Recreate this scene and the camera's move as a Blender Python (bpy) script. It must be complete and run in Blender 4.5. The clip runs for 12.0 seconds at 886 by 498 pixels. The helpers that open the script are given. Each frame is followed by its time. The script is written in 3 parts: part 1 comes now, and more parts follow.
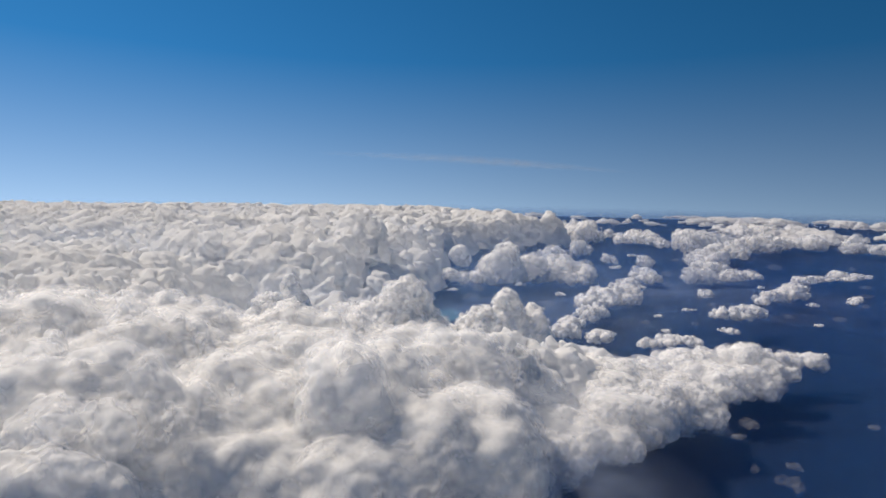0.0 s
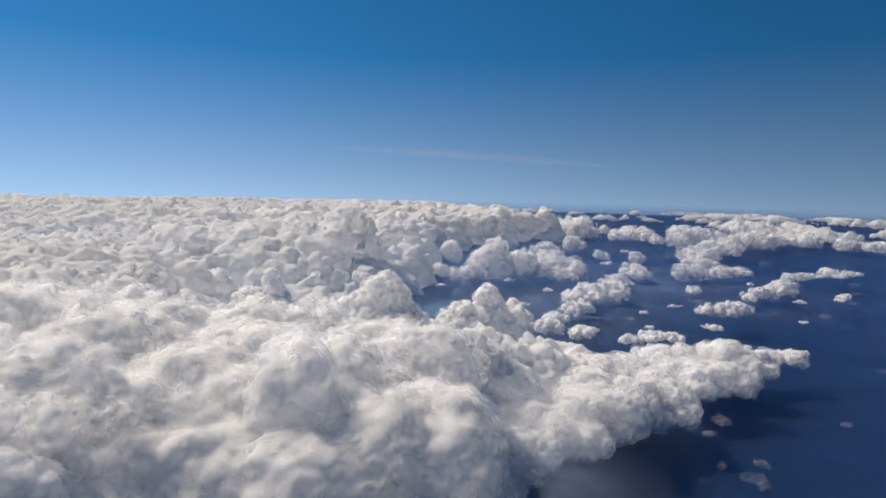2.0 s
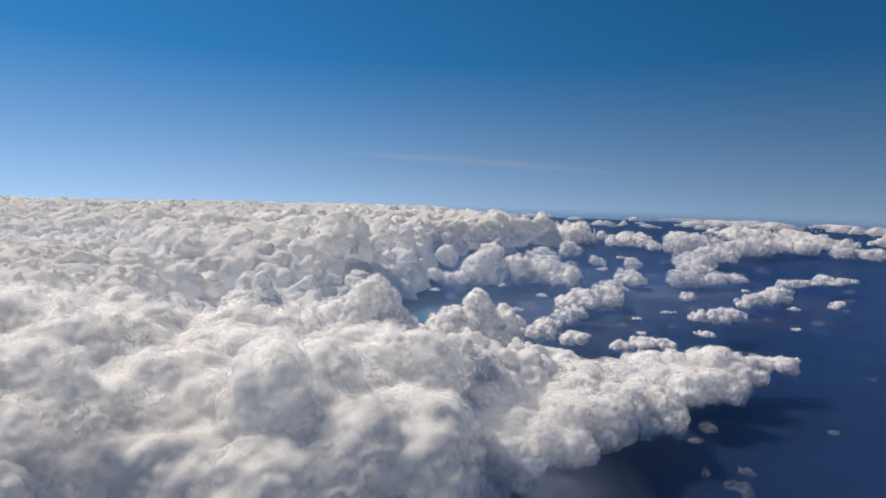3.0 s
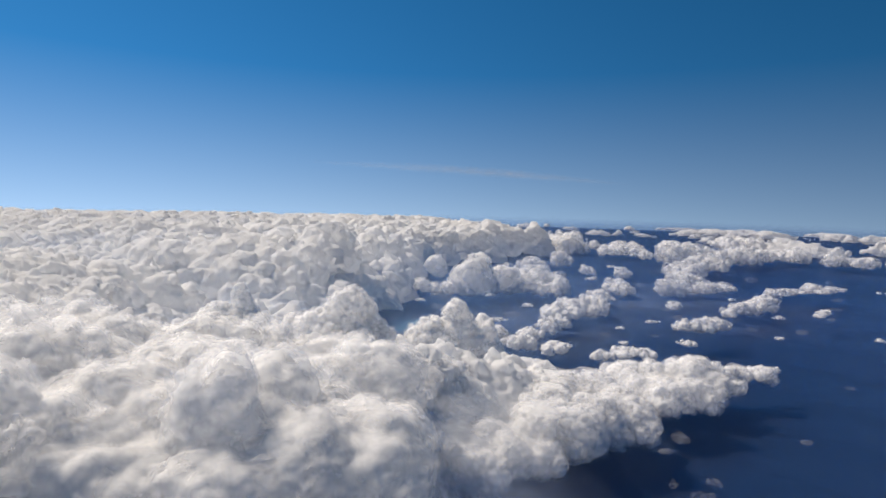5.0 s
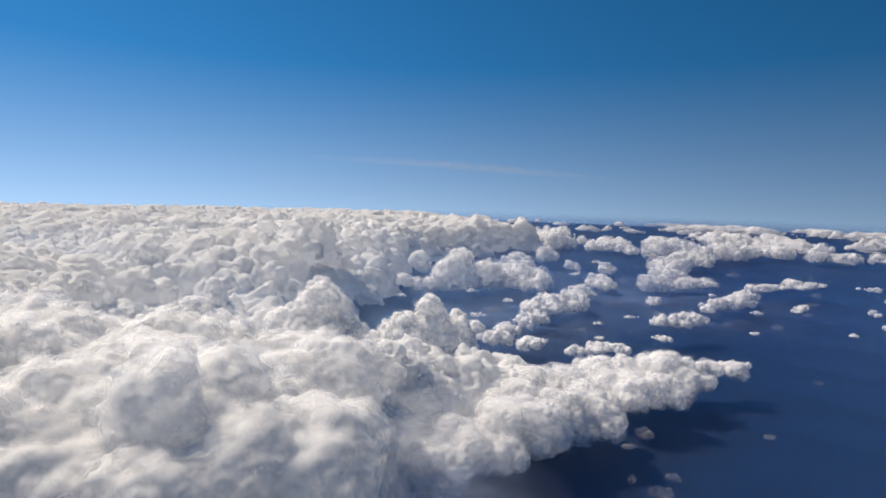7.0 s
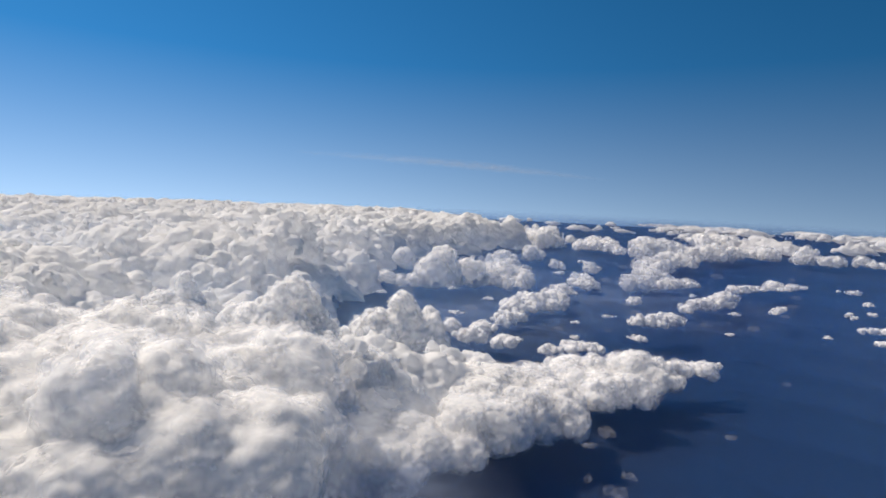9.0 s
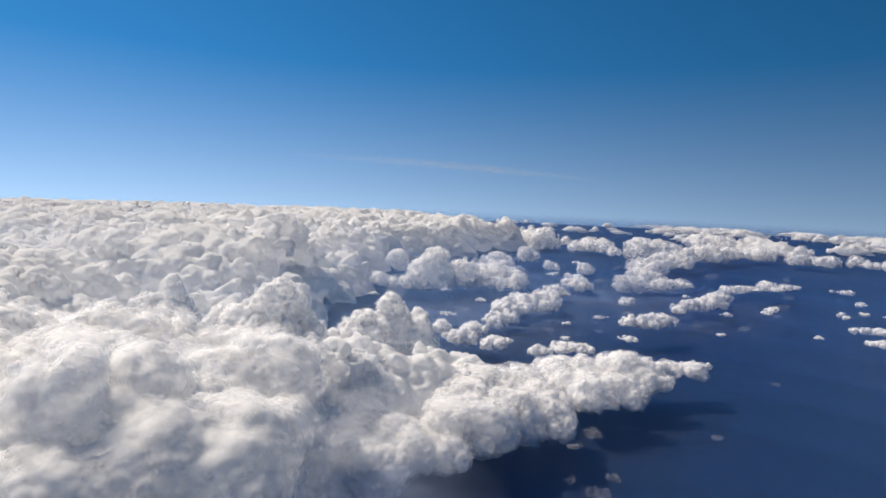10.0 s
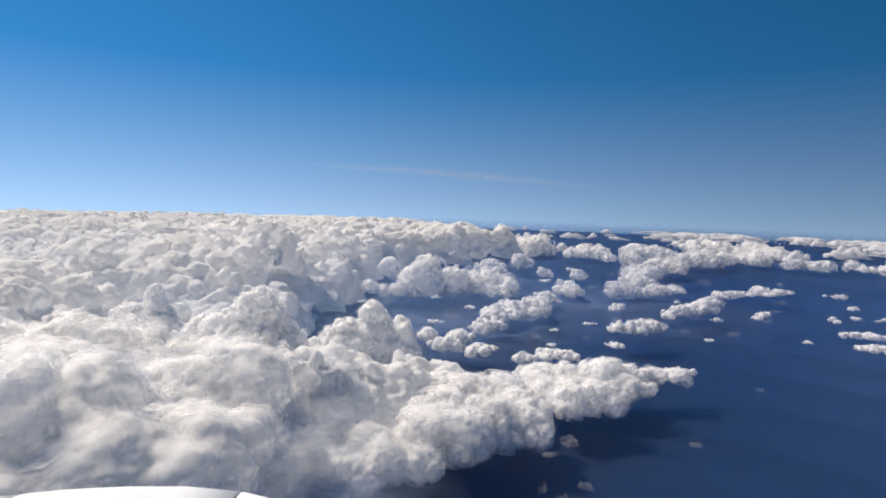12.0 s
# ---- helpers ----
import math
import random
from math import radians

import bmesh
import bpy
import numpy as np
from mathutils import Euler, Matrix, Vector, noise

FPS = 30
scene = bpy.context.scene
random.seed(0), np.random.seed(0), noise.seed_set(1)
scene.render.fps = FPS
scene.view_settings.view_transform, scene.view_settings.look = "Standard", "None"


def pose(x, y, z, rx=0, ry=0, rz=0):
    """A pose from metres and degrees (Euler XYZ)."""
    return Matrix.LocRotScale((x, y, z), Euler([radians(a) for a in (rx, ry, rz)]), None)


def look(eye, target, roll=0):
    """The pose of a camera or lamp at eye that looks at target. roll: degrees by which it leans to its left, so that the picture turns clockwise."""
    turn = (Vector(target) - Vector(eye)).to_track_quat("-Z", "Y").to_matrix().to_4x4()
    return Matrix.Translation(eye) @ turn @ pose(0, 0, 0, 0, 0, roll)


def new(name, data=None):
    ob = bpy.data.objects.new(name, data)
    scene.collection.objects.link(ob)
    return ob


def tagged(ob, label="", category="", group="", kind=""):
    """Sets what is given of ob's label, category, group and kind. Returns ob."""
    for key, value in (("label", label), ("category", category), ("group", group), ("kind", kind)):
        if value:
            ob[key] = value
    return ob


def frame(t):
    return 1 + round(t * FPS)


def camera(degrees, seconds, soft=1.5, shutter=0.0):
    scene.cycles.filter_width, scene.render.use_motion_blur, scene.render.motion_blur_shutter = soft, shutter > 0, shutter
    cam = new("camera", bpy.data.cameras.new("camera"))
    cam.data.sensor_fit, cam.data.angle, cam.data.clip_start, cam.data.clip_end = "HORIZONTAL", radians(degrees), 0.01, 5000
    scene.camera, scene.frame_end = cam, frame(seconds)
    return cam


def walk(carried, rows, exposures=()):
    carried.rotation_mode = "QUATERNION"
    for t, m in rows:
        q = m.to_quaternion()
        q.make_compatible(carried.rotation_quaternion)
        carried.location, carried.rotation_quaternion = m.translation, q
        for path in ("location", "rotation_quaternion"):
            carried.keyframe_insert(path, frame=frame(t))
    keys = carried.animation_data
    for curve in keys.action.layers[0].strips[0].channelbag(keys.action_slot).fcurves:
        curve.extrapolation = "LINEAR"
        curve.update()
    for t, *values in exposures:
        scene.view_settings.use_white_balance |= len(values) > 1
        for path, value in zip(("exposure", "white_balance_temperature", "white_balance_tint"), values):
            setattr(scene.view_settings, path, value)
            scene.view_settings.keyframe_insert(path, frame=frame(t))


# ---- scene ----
cam = camera(77.2, 12.0, soft=1.6)
METRES, EYE, TILT, LEAN, TURN = 50.0, 96.0, -5.8, -1.0, 0.0
ROWS = [
    (0.0, 0.0, 0.0, 0.0, 0.0, 0.0, -0.0),
    (0.5, 0.0412, 0.003, -0.0002, 0.23, 0.11, -0.36),
    (1.0, 0.0842, 0.0066, 0.0019, 0.19, -0.29, 0.38),
    (1.5, 0.1247, 0.0119, 0.0015, 0.03, -0.59, -0.41),
    (2.0, 0.1653, 0.0176, -0.0015, -0.05, -0.48, -0.26),
    (2.5, 0.2048, 0.0227, -0.001, -0.09, -0.28, -0.21),
    (3.0, 0.2451, 0.0268, -0.0026, -0.09, 0.02, -0.62),
    (5.0, 0.4139, 0.0372, 0.0002, -0.35, 1.05, -0.4),
    (5.5, 0.4528, 0.0423, 0.0008, -0.51, 1.17, -0.41),
    (6.0, 0.4956, 0.0438, 0.0018, -0.65, 1.12, -0.36),
    (6.5, 0.5372, 0.0473, 0.0039, -0.88, 0.75, -0.27),
    (7.0, 0.5778, 0.0513, 0.0025, -1.13, 0.55, -0.49),
    (9.0, 0.7509, 0.0663, -0.0009, -1.84, 0.32, -1.28),
    (9.5, 0.7918, 0.0715, -0.0019, -1.96, 0.32, -0.96),
    (10.0, 0.8332, 0.0786, -0.007, -2.06, 0.52, -1.06),
    (10.5, 0.8735, 0.0824, -0.0086, -2.1, 0.95, -0.79),
    (11.0, 0.912, 0.0872, -0.0087, -2.11, 1.1, -0.75),
    (11.5, 0.9536, 0.0919, -0.0094, -2.08, 1.23, -0.71),
    (12.0, 0.994, 0.0956, -0.0099, -2.03, 1.33, -0.56),
]
walk(cam, [(t, pose(0, 0, EYE, TILT, LEAN, TURN) @ pose(METRES * x, METRES * y, METRES * z, 90 + pitch, roll, yaw)) for t, x, y, z, yaw, pitch, roll in ROWS],
     exposures=[(0.0, -0.05, 7050, 12), (5.5, 0.08, 7050, 12), (12.0, 0.22, 7050, 12)])

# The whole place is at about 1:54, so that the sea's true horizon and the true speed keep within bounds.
EARTH = 118000.0          # the globe's radius at that scale


def drop(x, y):
    """How far the curved sea lies below the level plane at (x, y)."""
    return (x * x + y * y) / (2 * EARTH)


# ---- light ----
SUN_AZ, SUN_EL = -58.0, 52.0       # degrees left of the view's forward axis, and above the horizon
world = bpy.data.worlds.new("sky")
scene.world = world
world.use_nodes = True
wn, wl = world.node_tree.nodes, world.node_tree.links
wn.clear()
sky = wn.new("ShaderNodeTexSky")
sky.sky_type = "NISHITA"
sky.sun_disc = False
sky.sun_elevation = radians(SUN_EL)
sky.sun_rotation = radians(SUN_AZ)
sky.altitude = 4500
sky.air_density, sky.dust_density, sky.ozone_density = 1.0, 0.7, 3.0
coords = wn.new("ShaderNodeTexCoord")
lift = wn.new("ShaderNodeVectorMath")           # the seen horizon dips below the level
lift.operation = "ADD"
lift.inputs[1].default_value = (0, 0, 0.16)
back = wn.new("ShaderNodeBackground")
back.inputs["Strength"].default_value = 0.103
out = wn.new("ShaderNodeOutputWorld")
wl.new(coords.outputs["Generated"], lift.inputs[0])
wl.new(lift.outputs[0], sky.inputs["Vector"])
clear_air = wn.new("ShaderNodeHueSaturation")      # the deep blue of thin, clean air
height = wn.new("ShaderNodeSeparateXYZ")
wl.new(coords.outputs["Generated"], height.inputs[0])
deepen = wn.new("ShaderNodeMapRange")
for key, value in (("From Min", -0.03), ("From Max", 0.22), ("To Min", 0.92), ("To Max", 1.32)):
    deepen.inputs[key].default_value = value
clear_air.inputs["Hue"].default_value = 0.491
wl.new(height.outputs["Z"], deepen.inputs["Value"])
wl.new(deepen.outputs[0], clear_air.inputs["Saturation"])
wl.new(sky.outputs["Color"], clear_air.inputs["Color"])
toward = wn.new("ShaderNodeVectorMath")            # the air is brighter round the sun's side
toward.operation = "DOT_PRODUCT"
toward.inputs[1].default_value = (math.sin(radians(SUN_AZ)), math.cos(radians(SUN_AZ)), 0)
wl.new(coords.outputs["Generated"], toward.inputs[0])
sided = wn.new("ShaderNodeMapRange")
for key, value in (("From Min", -1.0), ("From Max", 1.0), ("To Min", 0.62), ("To Max", 1.26)):
    sided.inputs[key].default_value = value
wl.new(toward.outputs["Value"], sided.inputs["Value"])
aside = wn.new("ShaderNodeVectorMath")
aside.operation = "SCALE"
wl.new(clear_air.outputs["Color"], aside.inputs[0])
wl.new(sided.outputs[0], aside.inputs["Scale"])
wl.new(aside.outputs[0], back.inputs["Color"])
wl.new(back.outputs[0], out.inputs["Surface"])

sun = new("sun", bpy.data.lights.new("sun", "SUN"))
sun.data.energy, sun.data.angle, sun.data.color = 4.8, radians(0.5), (1.0, 0.93, 0.83)
az, el = radians(SUN_AZ), radians(SUN_EL)
sun_from = Vector((math.sin(az) * math.cos(el), math.cos(az) * math.cos(el), math.sin(el)))
sun.matrix_world = look(sun_from * 300, (0, 0, 0))


# ---- materials ----
def material(name):
    m = bpy.data.materials.new(name)
    m.use_nodes = True
    m.node_tree.nodes.clear()
    o = m.node_tree.nodes.new("ShaderNodeOutputMaterial")
    return m, m.node_tree.nodes, m.node_tree.links, o


def noise_node(nodes, links, scale, detail=4.0, rough=0.55, vector=None):
    n = nodes.new("ShaderNodeTexNoise")
    n.inputs["Scale"].default_value = scale
    n.inputs["Detail"].default_value = detail
    n.inputs["Roughness"].default_value = rough
    if vector is not None:
        links.new(vector, n.inputs["Vector"])
    return n


def ramp(nodes, links, source, stops):
    r = nodes.new("ShaderNodeValToRGB")
    e = r.color_ramp.elements
    while len(e) < len(stops):
        e.new(0.5)
    for k, (p, c) in zip(e, stops):
        k.position, k.color = p, c if len(c) == 4 else (*c, 1)
    links.new(source, r.inputs[0])
    return r


def cloud_material(name, grain, depth, strength):
    """Water droplets: nearly white; half of the light goes on through the skin and fills the cloud from within."""
    m, n, l, o = material(name)
    geo = n.new("ShaderNodeNewGeometry")
    big = noise_node(n, l, 0.05 / grain, 3, 0.5, geo.outputs["Position"])
    col = ramp(n, l, big.outputs[0], [(0.3, (0.95, 0.95, 0.95)), (0.7, (0.985, 0.98, 0.975))])
    # small curds and wisps, two sizes of them, bent by a finer unrest
    bend = noise_node(n, l, 0.7 / grain, 3, 0.6, geo.outputs["Position"])
    shift = n.new("ShaderNodeVectorMath")
    shift.operation = "MULTIPLY_ADD"
    l.new(bend.outputs["Color"], shift.inputs[0])
    shift.inputs[1].default_value = (1.1 * grain,) * 3
    l.new(geo.outputs["Position"], shift.inputs[2])
    curds = []
    for size, share in ((1.9, 1.0), (0.8, 0.5)):
        cell = n.new("ShaderNodeTexVoronoi")
        cell.feature = "SMOOTH_F1"
        cell.inputs["Smoothness"].default_value = 0.25
        cell.inputs["Scale"].default_value = 1 / (size * grain)
        l.new(shift.outputs[0], cell.inputs["Vector"])
        round_top = n.new("ShaderNodeMath")
        round_top.operation = "MULTIPLY"
        l.new(cell.outputs["Distance"], round_top.inputs[0])
        round_top.inputs[1].default_value = -share
        curds.append(round_top)
    heap = n.new("ShaderNodeMath")
    l.new(curds[0].outputs[0], heap.inputs[0])
    l.new(curds[1].outputs[0], heap.inputs[1])
    bump = n.new("ShaderNodeBump")
    bump.inputs["Strength"].default_value = strength
    bump.inputs["Distance"].default_value = depth
    l.new(heap.outputs[0], bump.inputs["Height"])
    d = n.new("ShaderNodeBsdfDiffuse")
    t = n.new("ShaderNodeBsdfTranslucent")
    for sh in (d, t):
        l.new(col.outputs[0], sh.inputs["Color"])
        l.new(bump.outputs[0], sh.inputs["Normal"])
    mix = n.new("ShaderNodeMixShader")
    mix.inputs[0].default_value = 0.56
    l.new(d.outputs[0], mix.inputs[1])
    l.new(t.outputs[0], mix.inputs[2])
    l.new(mix.outputs[0], o.inputs[0])
    return m


def veil_material(name, grain, most, thin=0.30, detail=2):
    """The thin ragged outskirts of a cloud."""
    m, n, l, o = material(name)
    geo = n.new("ShaderNodeNewGeometry")
    rag = noise_node(n, l, 0.6 / grain, detail, 0.5, geo.outputs["Position"])
    cover = ramp(n, l, rag.outputs[0], [(thin, (0, 0, 0)), (thin + 0.36, (most, most, most))])
    d = n.new("ShaderNodeBsdfDiffuse")
    tl = n.new("ShaderNodeBsdfTranslucent")
    for sh in (d, tl):
        sh.inputs["Color"].default_value = (0.97, 0.97, 0.97, 1)
    half = n.new("ShaderNodeMixShader")
    half.inputs[0].default_value = 0.5
    l.new(d.outputs[0], half.inputs[1])
    l.new(tl.outputs[0], half.inputs[2])
    clear = n.new("ShaderNodeBsdfTransparent")
    mix = n.new("ShaderNodeMixShader")
    l.new(cover.outputs[0], mix.inputs[0])
    l.new(clear.outputs[0], mix.inputs[1])
    l.new(half.outputs[0], mix.inputs[2])
    l.new(mix.outputs[0], o.inputs[0])
    return m


def sea_material():
    m, n, l, o = material("sea_water")
    geo = n.new("ShaderNodeNewGeometry")
    p = n.new("ShaderNodeBsdfPrincipled")
    big = noise_node(n, l, 0.008, 4, 0.55, geo.outputs["Position"])
    deep = ramp(n, l, big.outputs[0], [(0.3, (0.0008, 0.012, 0.052)), (0.7, (0.0012, 0.017, 0.064))])
    # a turquoise shoal with a ragged rim
    off = n.new("ShaderNodeVectorMath")
    off.operation = "SUBTRACT"
    off.inputs[1].default_value = (2, 379, 0)
    l.new(geo.outputs["Position"], off.inputs[0])
    sq = n.new("ShaderNodeVectorMath")
    sq.operation = "MULTIPLY"
    sq.inputs[1].default_value = (1 / 30, 1 / 50, 0)
    l.new(off.outputs[0], sq.inputs[0])
    ln = n.new("ShaderNodeVectorMath")
    ln.operation = "LENGTH"
    l.new(sq.outputs[0], ln.inputs[0])
    rag = noise_node(n, l, 0.06, 5, 0.6, geo.outputs["Position"])
    add = n.new("ShaderNodeMath")
    add.operation = "ADD"
    l.new(ln.outputs["Value"], add.inputs[0])
    l.new(rag.outputs[0], add.inputs[1])
    shoal = ramp(n, l, add.outputs[0], [(0.85, (1, 1, 1)), (1.0, (0, 0, 0))])
    mix = n.new("ShaderNodeMix")
    mix.data_type = "RGBA"
    l.new(shoal.outputs[0], mix.inputs["Factor"])
    l.new(deep.outputs[0], mix.inputs["A"])
    mix.inputs["B"].default_value = (0.02, 0.11, 0.17, 1)
    l.new(mix.outputs["Result"], p.inputs["Base Color"])
    p.inputs["Roughness"].default_value = 0.6
    p.inputs["IOR"].default_value = 1.33
    p.inputs["Subsurface Weight"].default_value = 1.0
    p.inputs["Subsurface Radius"].default_value = (1.0, 1.0, 1.0)
    p.inputs["Subsurface Scale"].default_value = 140.0
    waves = noise_node(n, l, 1.6, 6, 0.65, geo.outputs["Position"])
    b = n.new("ShaderNodeBump")
    b.inputs["Strength"].default_value = 0.4
    b.inputs["Distance"].default_value = 0.103
    l.new(waves.outputs[0], b.inputs["Height"])
    l.new(b.outputs[0], p.inputs["Normal"])
    l.new(p.outputs[0], o.inputs[0])
    return m


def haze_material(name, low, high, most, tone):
    """Airlight put into a see-through colour: thin everywhere, thinning out upwards from low to high."""
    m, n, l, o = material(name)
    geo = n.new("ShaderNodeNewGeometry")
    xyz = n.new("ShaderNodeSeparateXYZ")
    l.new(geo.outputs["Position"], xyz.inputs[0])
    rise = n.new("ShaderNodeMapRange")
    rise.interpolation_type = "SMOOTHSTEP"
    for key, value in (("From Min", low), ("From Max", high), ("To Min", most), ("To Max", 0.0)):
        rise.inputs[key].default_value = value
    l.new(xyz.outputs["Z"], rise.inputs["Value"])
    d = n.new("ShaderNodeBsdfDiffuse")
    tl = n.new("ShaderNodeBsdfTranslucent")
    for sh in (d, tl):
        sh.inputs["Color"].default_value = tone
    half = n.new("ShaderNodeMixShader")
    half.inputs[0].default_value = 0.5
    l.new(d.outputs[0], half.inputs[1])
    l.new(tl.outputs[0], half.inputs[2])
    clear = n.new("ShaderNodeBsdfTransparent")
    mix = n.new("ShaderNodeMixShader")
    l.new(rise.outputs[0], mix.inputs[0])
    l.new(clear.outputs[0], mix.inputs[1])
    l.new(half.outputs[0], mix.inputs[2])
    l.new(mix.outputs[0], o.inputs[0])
    return m


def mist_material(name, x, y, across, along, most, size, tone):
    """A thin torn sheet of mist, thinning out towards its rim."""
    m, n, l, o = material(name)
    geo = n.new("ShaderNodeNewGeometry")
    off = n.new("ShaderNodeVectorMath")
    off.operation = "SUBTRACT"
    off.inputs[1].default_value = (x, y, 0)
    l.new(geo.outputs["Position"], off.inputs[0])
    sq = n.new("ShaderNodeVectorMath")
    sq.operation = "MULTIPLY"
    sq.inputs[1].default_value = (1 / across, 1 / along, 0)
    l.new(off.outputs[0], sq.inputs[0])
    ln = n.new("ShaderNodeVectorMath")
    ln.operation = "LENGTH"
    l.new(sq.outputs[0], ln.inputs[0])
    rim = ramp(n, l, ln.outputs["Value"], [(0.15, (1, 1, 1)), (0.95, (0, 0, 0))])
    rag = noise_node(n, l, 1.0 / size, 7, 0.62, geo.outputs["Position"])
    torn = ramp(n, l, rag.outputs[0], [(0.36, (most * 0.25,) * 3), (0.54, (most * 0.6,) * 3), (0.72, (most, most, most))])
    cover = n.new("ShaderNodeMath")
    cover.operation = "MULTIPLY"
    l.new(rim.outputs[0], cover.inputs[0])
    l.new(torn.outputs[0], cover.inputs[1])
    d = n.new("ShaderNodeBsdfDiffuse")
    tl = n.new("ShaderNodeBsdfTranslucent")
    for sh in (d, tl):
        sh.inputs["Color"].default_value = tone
    half = n.new("ShaderNodeMixShader")
    half.inputs[0].default_value = 0.5
    l.new(d.outputs[0], half.inputs[1])
    l.new(tl.outputs[0], half.inputs[2])
    clear = n.new("ShaderNodeBsdfTransparent")
    mix = n.new("ShaderNodeMixShader")
    l.new(cover.outputs[0], mix.inputs[0])
    l.new(clear.outputs[0], mix.inputs[1])
    l.new(half.outputs[0], mix.inputs[2])
    l.new(mix.outputs[0], o.inputs[0])
    return m


def paint_material(name, colour, rough, metal=0.0):
    m, n, l, o = material(name)
    geo = n.new("ShaderNodeNewGeometry")
    dirt = noise_node(n, l, 60, 5, 0.6, geo.outputs["Position"])
    c = ramp(n, l, dirt.outputs[0], [(0.3, tuple(v * 0.9 for v in colour)), (0.65, colour)])
    p = n.new("ShaderNodeBsdfPrincipled")
    l.new(c.outputs[0], p.inputs["Base Color"])
    p.inputs["Roughness"].default_value = rough
    p.inputs["Metallic"].default_value = metal
    l.new(p.outputs[0], o.inputs[0])
    return m


SEA = sea_material()
CLOUD_NEAR = cloud_material("cloud_near", 1.1, 1.1, 0.28)
CLOUD_BANK = cloud_material("cloud_bank", 1.5, 1.4, 0.2)
CLOUD_MID = cloud_material("cloud_middle", 2.2, 2.2, 0.4)
CLOUD_FAR = cloud_material("cloud_far", 6.0, 6.0, 0.7)
VEIL = {CLOUD_BANK: (veil_material("veil_bank_inner", 3.2, 0.75, 0.30, 6), veil_material("veil_bank_middle", 3.8, 0.6, 0.37, 6), veil_material("veil_bank_outer", 4.4, 0.5, 0.44, 6)),
        CLOUD_NEAR: (veil_material("veil_near_inner", 4.4, 0.6, 0.26, 3), veil_material("veil_near_middle", 5.0, 0.5, 0.32, 3), veil_material("veil_near_outer", 5.6, 0.4, 0.38, 3)),
        CLOUD_MID: (veil_material("veil_middle", 9.0, 0.5, 0.3, 3),)}
THIN = (veil_material("mist_inner", 1.2, 0.09, 0.36, 3), veil_material("mist_outer", 1.5, 0.06, 0.36, 3))
scene.cycles.transparent_max_bounces = 24


# ---- fields ----
def hashed(i, j, k, seed):
    """Three numbers from 0 to 1 for each integer cell."""
    h = (i.astype(np.uint32) * np.uint32(374761393) + j.astype(np.uint32) * np.uint32(668265263)
         + k.astype(np.uint32) * np.uint32(2246822519) + np.uint32(seed * 7919 + 13))
    res = []
    for _ in range(3):
        h = (h ^ (h >> np.uint32(15))) * np.uint32(2246822507)
        h = (h ^ (h >> np.uint32(13))) * np.uint32(3266489909)
        h = h ^ (h >> np.uint32(16))
        res.append(h.astype(np.float32) / np.float32(4294967296.0))
    return res


def billow(p, size, seed):
    """Round knobs about size apart: high at their middles, sharp creases between them."""
    q = p / np.float32(size)
    turned = q[:, (1, 2, 0)]
    q = q + 0.17 * np.sin(3.1 * turned + seed) + 0.10 * np.sin(7.3 * turned[:, (1, 2, 0)] + 2.1 * seed + 1.3 * q)
    out_v = np.empty(len(q), np.float32)
    for a in range(0, len(q), 400000):
        s = q[a:a + 400000]
        c = np.floor(s).astype(np.int32)
        f = s - c
        best = np.full(len(s), 9.0, np.float32)
        for dx in (-1, 0, 1):
            for dy in (-1, 0, 1):
                for dz in (-1, 0, 1):
                    hx, hy, hz = hashed(c[:, 0] + dx, c[:, 1] + dy, c[:, 2] + dz, seed)
                    d = (dx + hx - f[:, 0]) ** 2 + (dy + hy - f[:, 1]) ** 2 + (dz + hz - f[:, 2]) ** 2
                    np.minimum(best, d, out=best)
        out_v[a:a + 400000] = 0.42 - best
    return out_v


def swell(x, y, size, seed):
    """Smooth noise of the plan, from -1 to 1."""
    u, v = np.asarray(x, np.float32) / size, np.asarray(y, np.float32) / size
    i, j = np.floor(u).astype(np.int32), np.floor(v).astype(np.int32)
    a, b = u - i, v - j
    a, b = a * a * (3 - 2 * a), b * b * (3 - 2 * b)
    zero = np.zeros_like(i)
    c = [[hashed(i + di, j + dj, zero, seed)[0] for dj in (0, 1)] for di in (0, 1)]
    return 2 * ((c[0][0] * (1 - b) + c[0][1] * b) * (1 - a) + (c[1][0] * (1 - b) + c[1][1] * b) * a) - 1


def inside(x, y, outline):
    """Signed distance to an outline of the plan, positive inside."""
    best = np.full(x.shape, 1e9, np.float32)
    odd = np.zeros(x.shape, bool)
    for (ax, ay), (bx, by) in zip(outline, outline[1:] + outline[:1]):
        ex, ey = bx - ax, by - ay
        t = np.clip(((x - ax) * ex + (y - ay) * ey) / (ex * ex + ey * ey), 0, 1)
        np.minimum(best, (x - ax - t * ex) ** 2 + (y - ay - t * ey) ** 2, out=best)
        odd ^= ((ay > y) != (by > y)) & (x < ex * (y - ay) / (ey if ey else 1e-9) + ax)
    return np.where(odd, 1, -1) * np.sqrt(best)


def smooth(v, a, b):
    t = np.clip((v - a) / (b - a), 0, 1)
    return t * t * (3 - 2 * t)


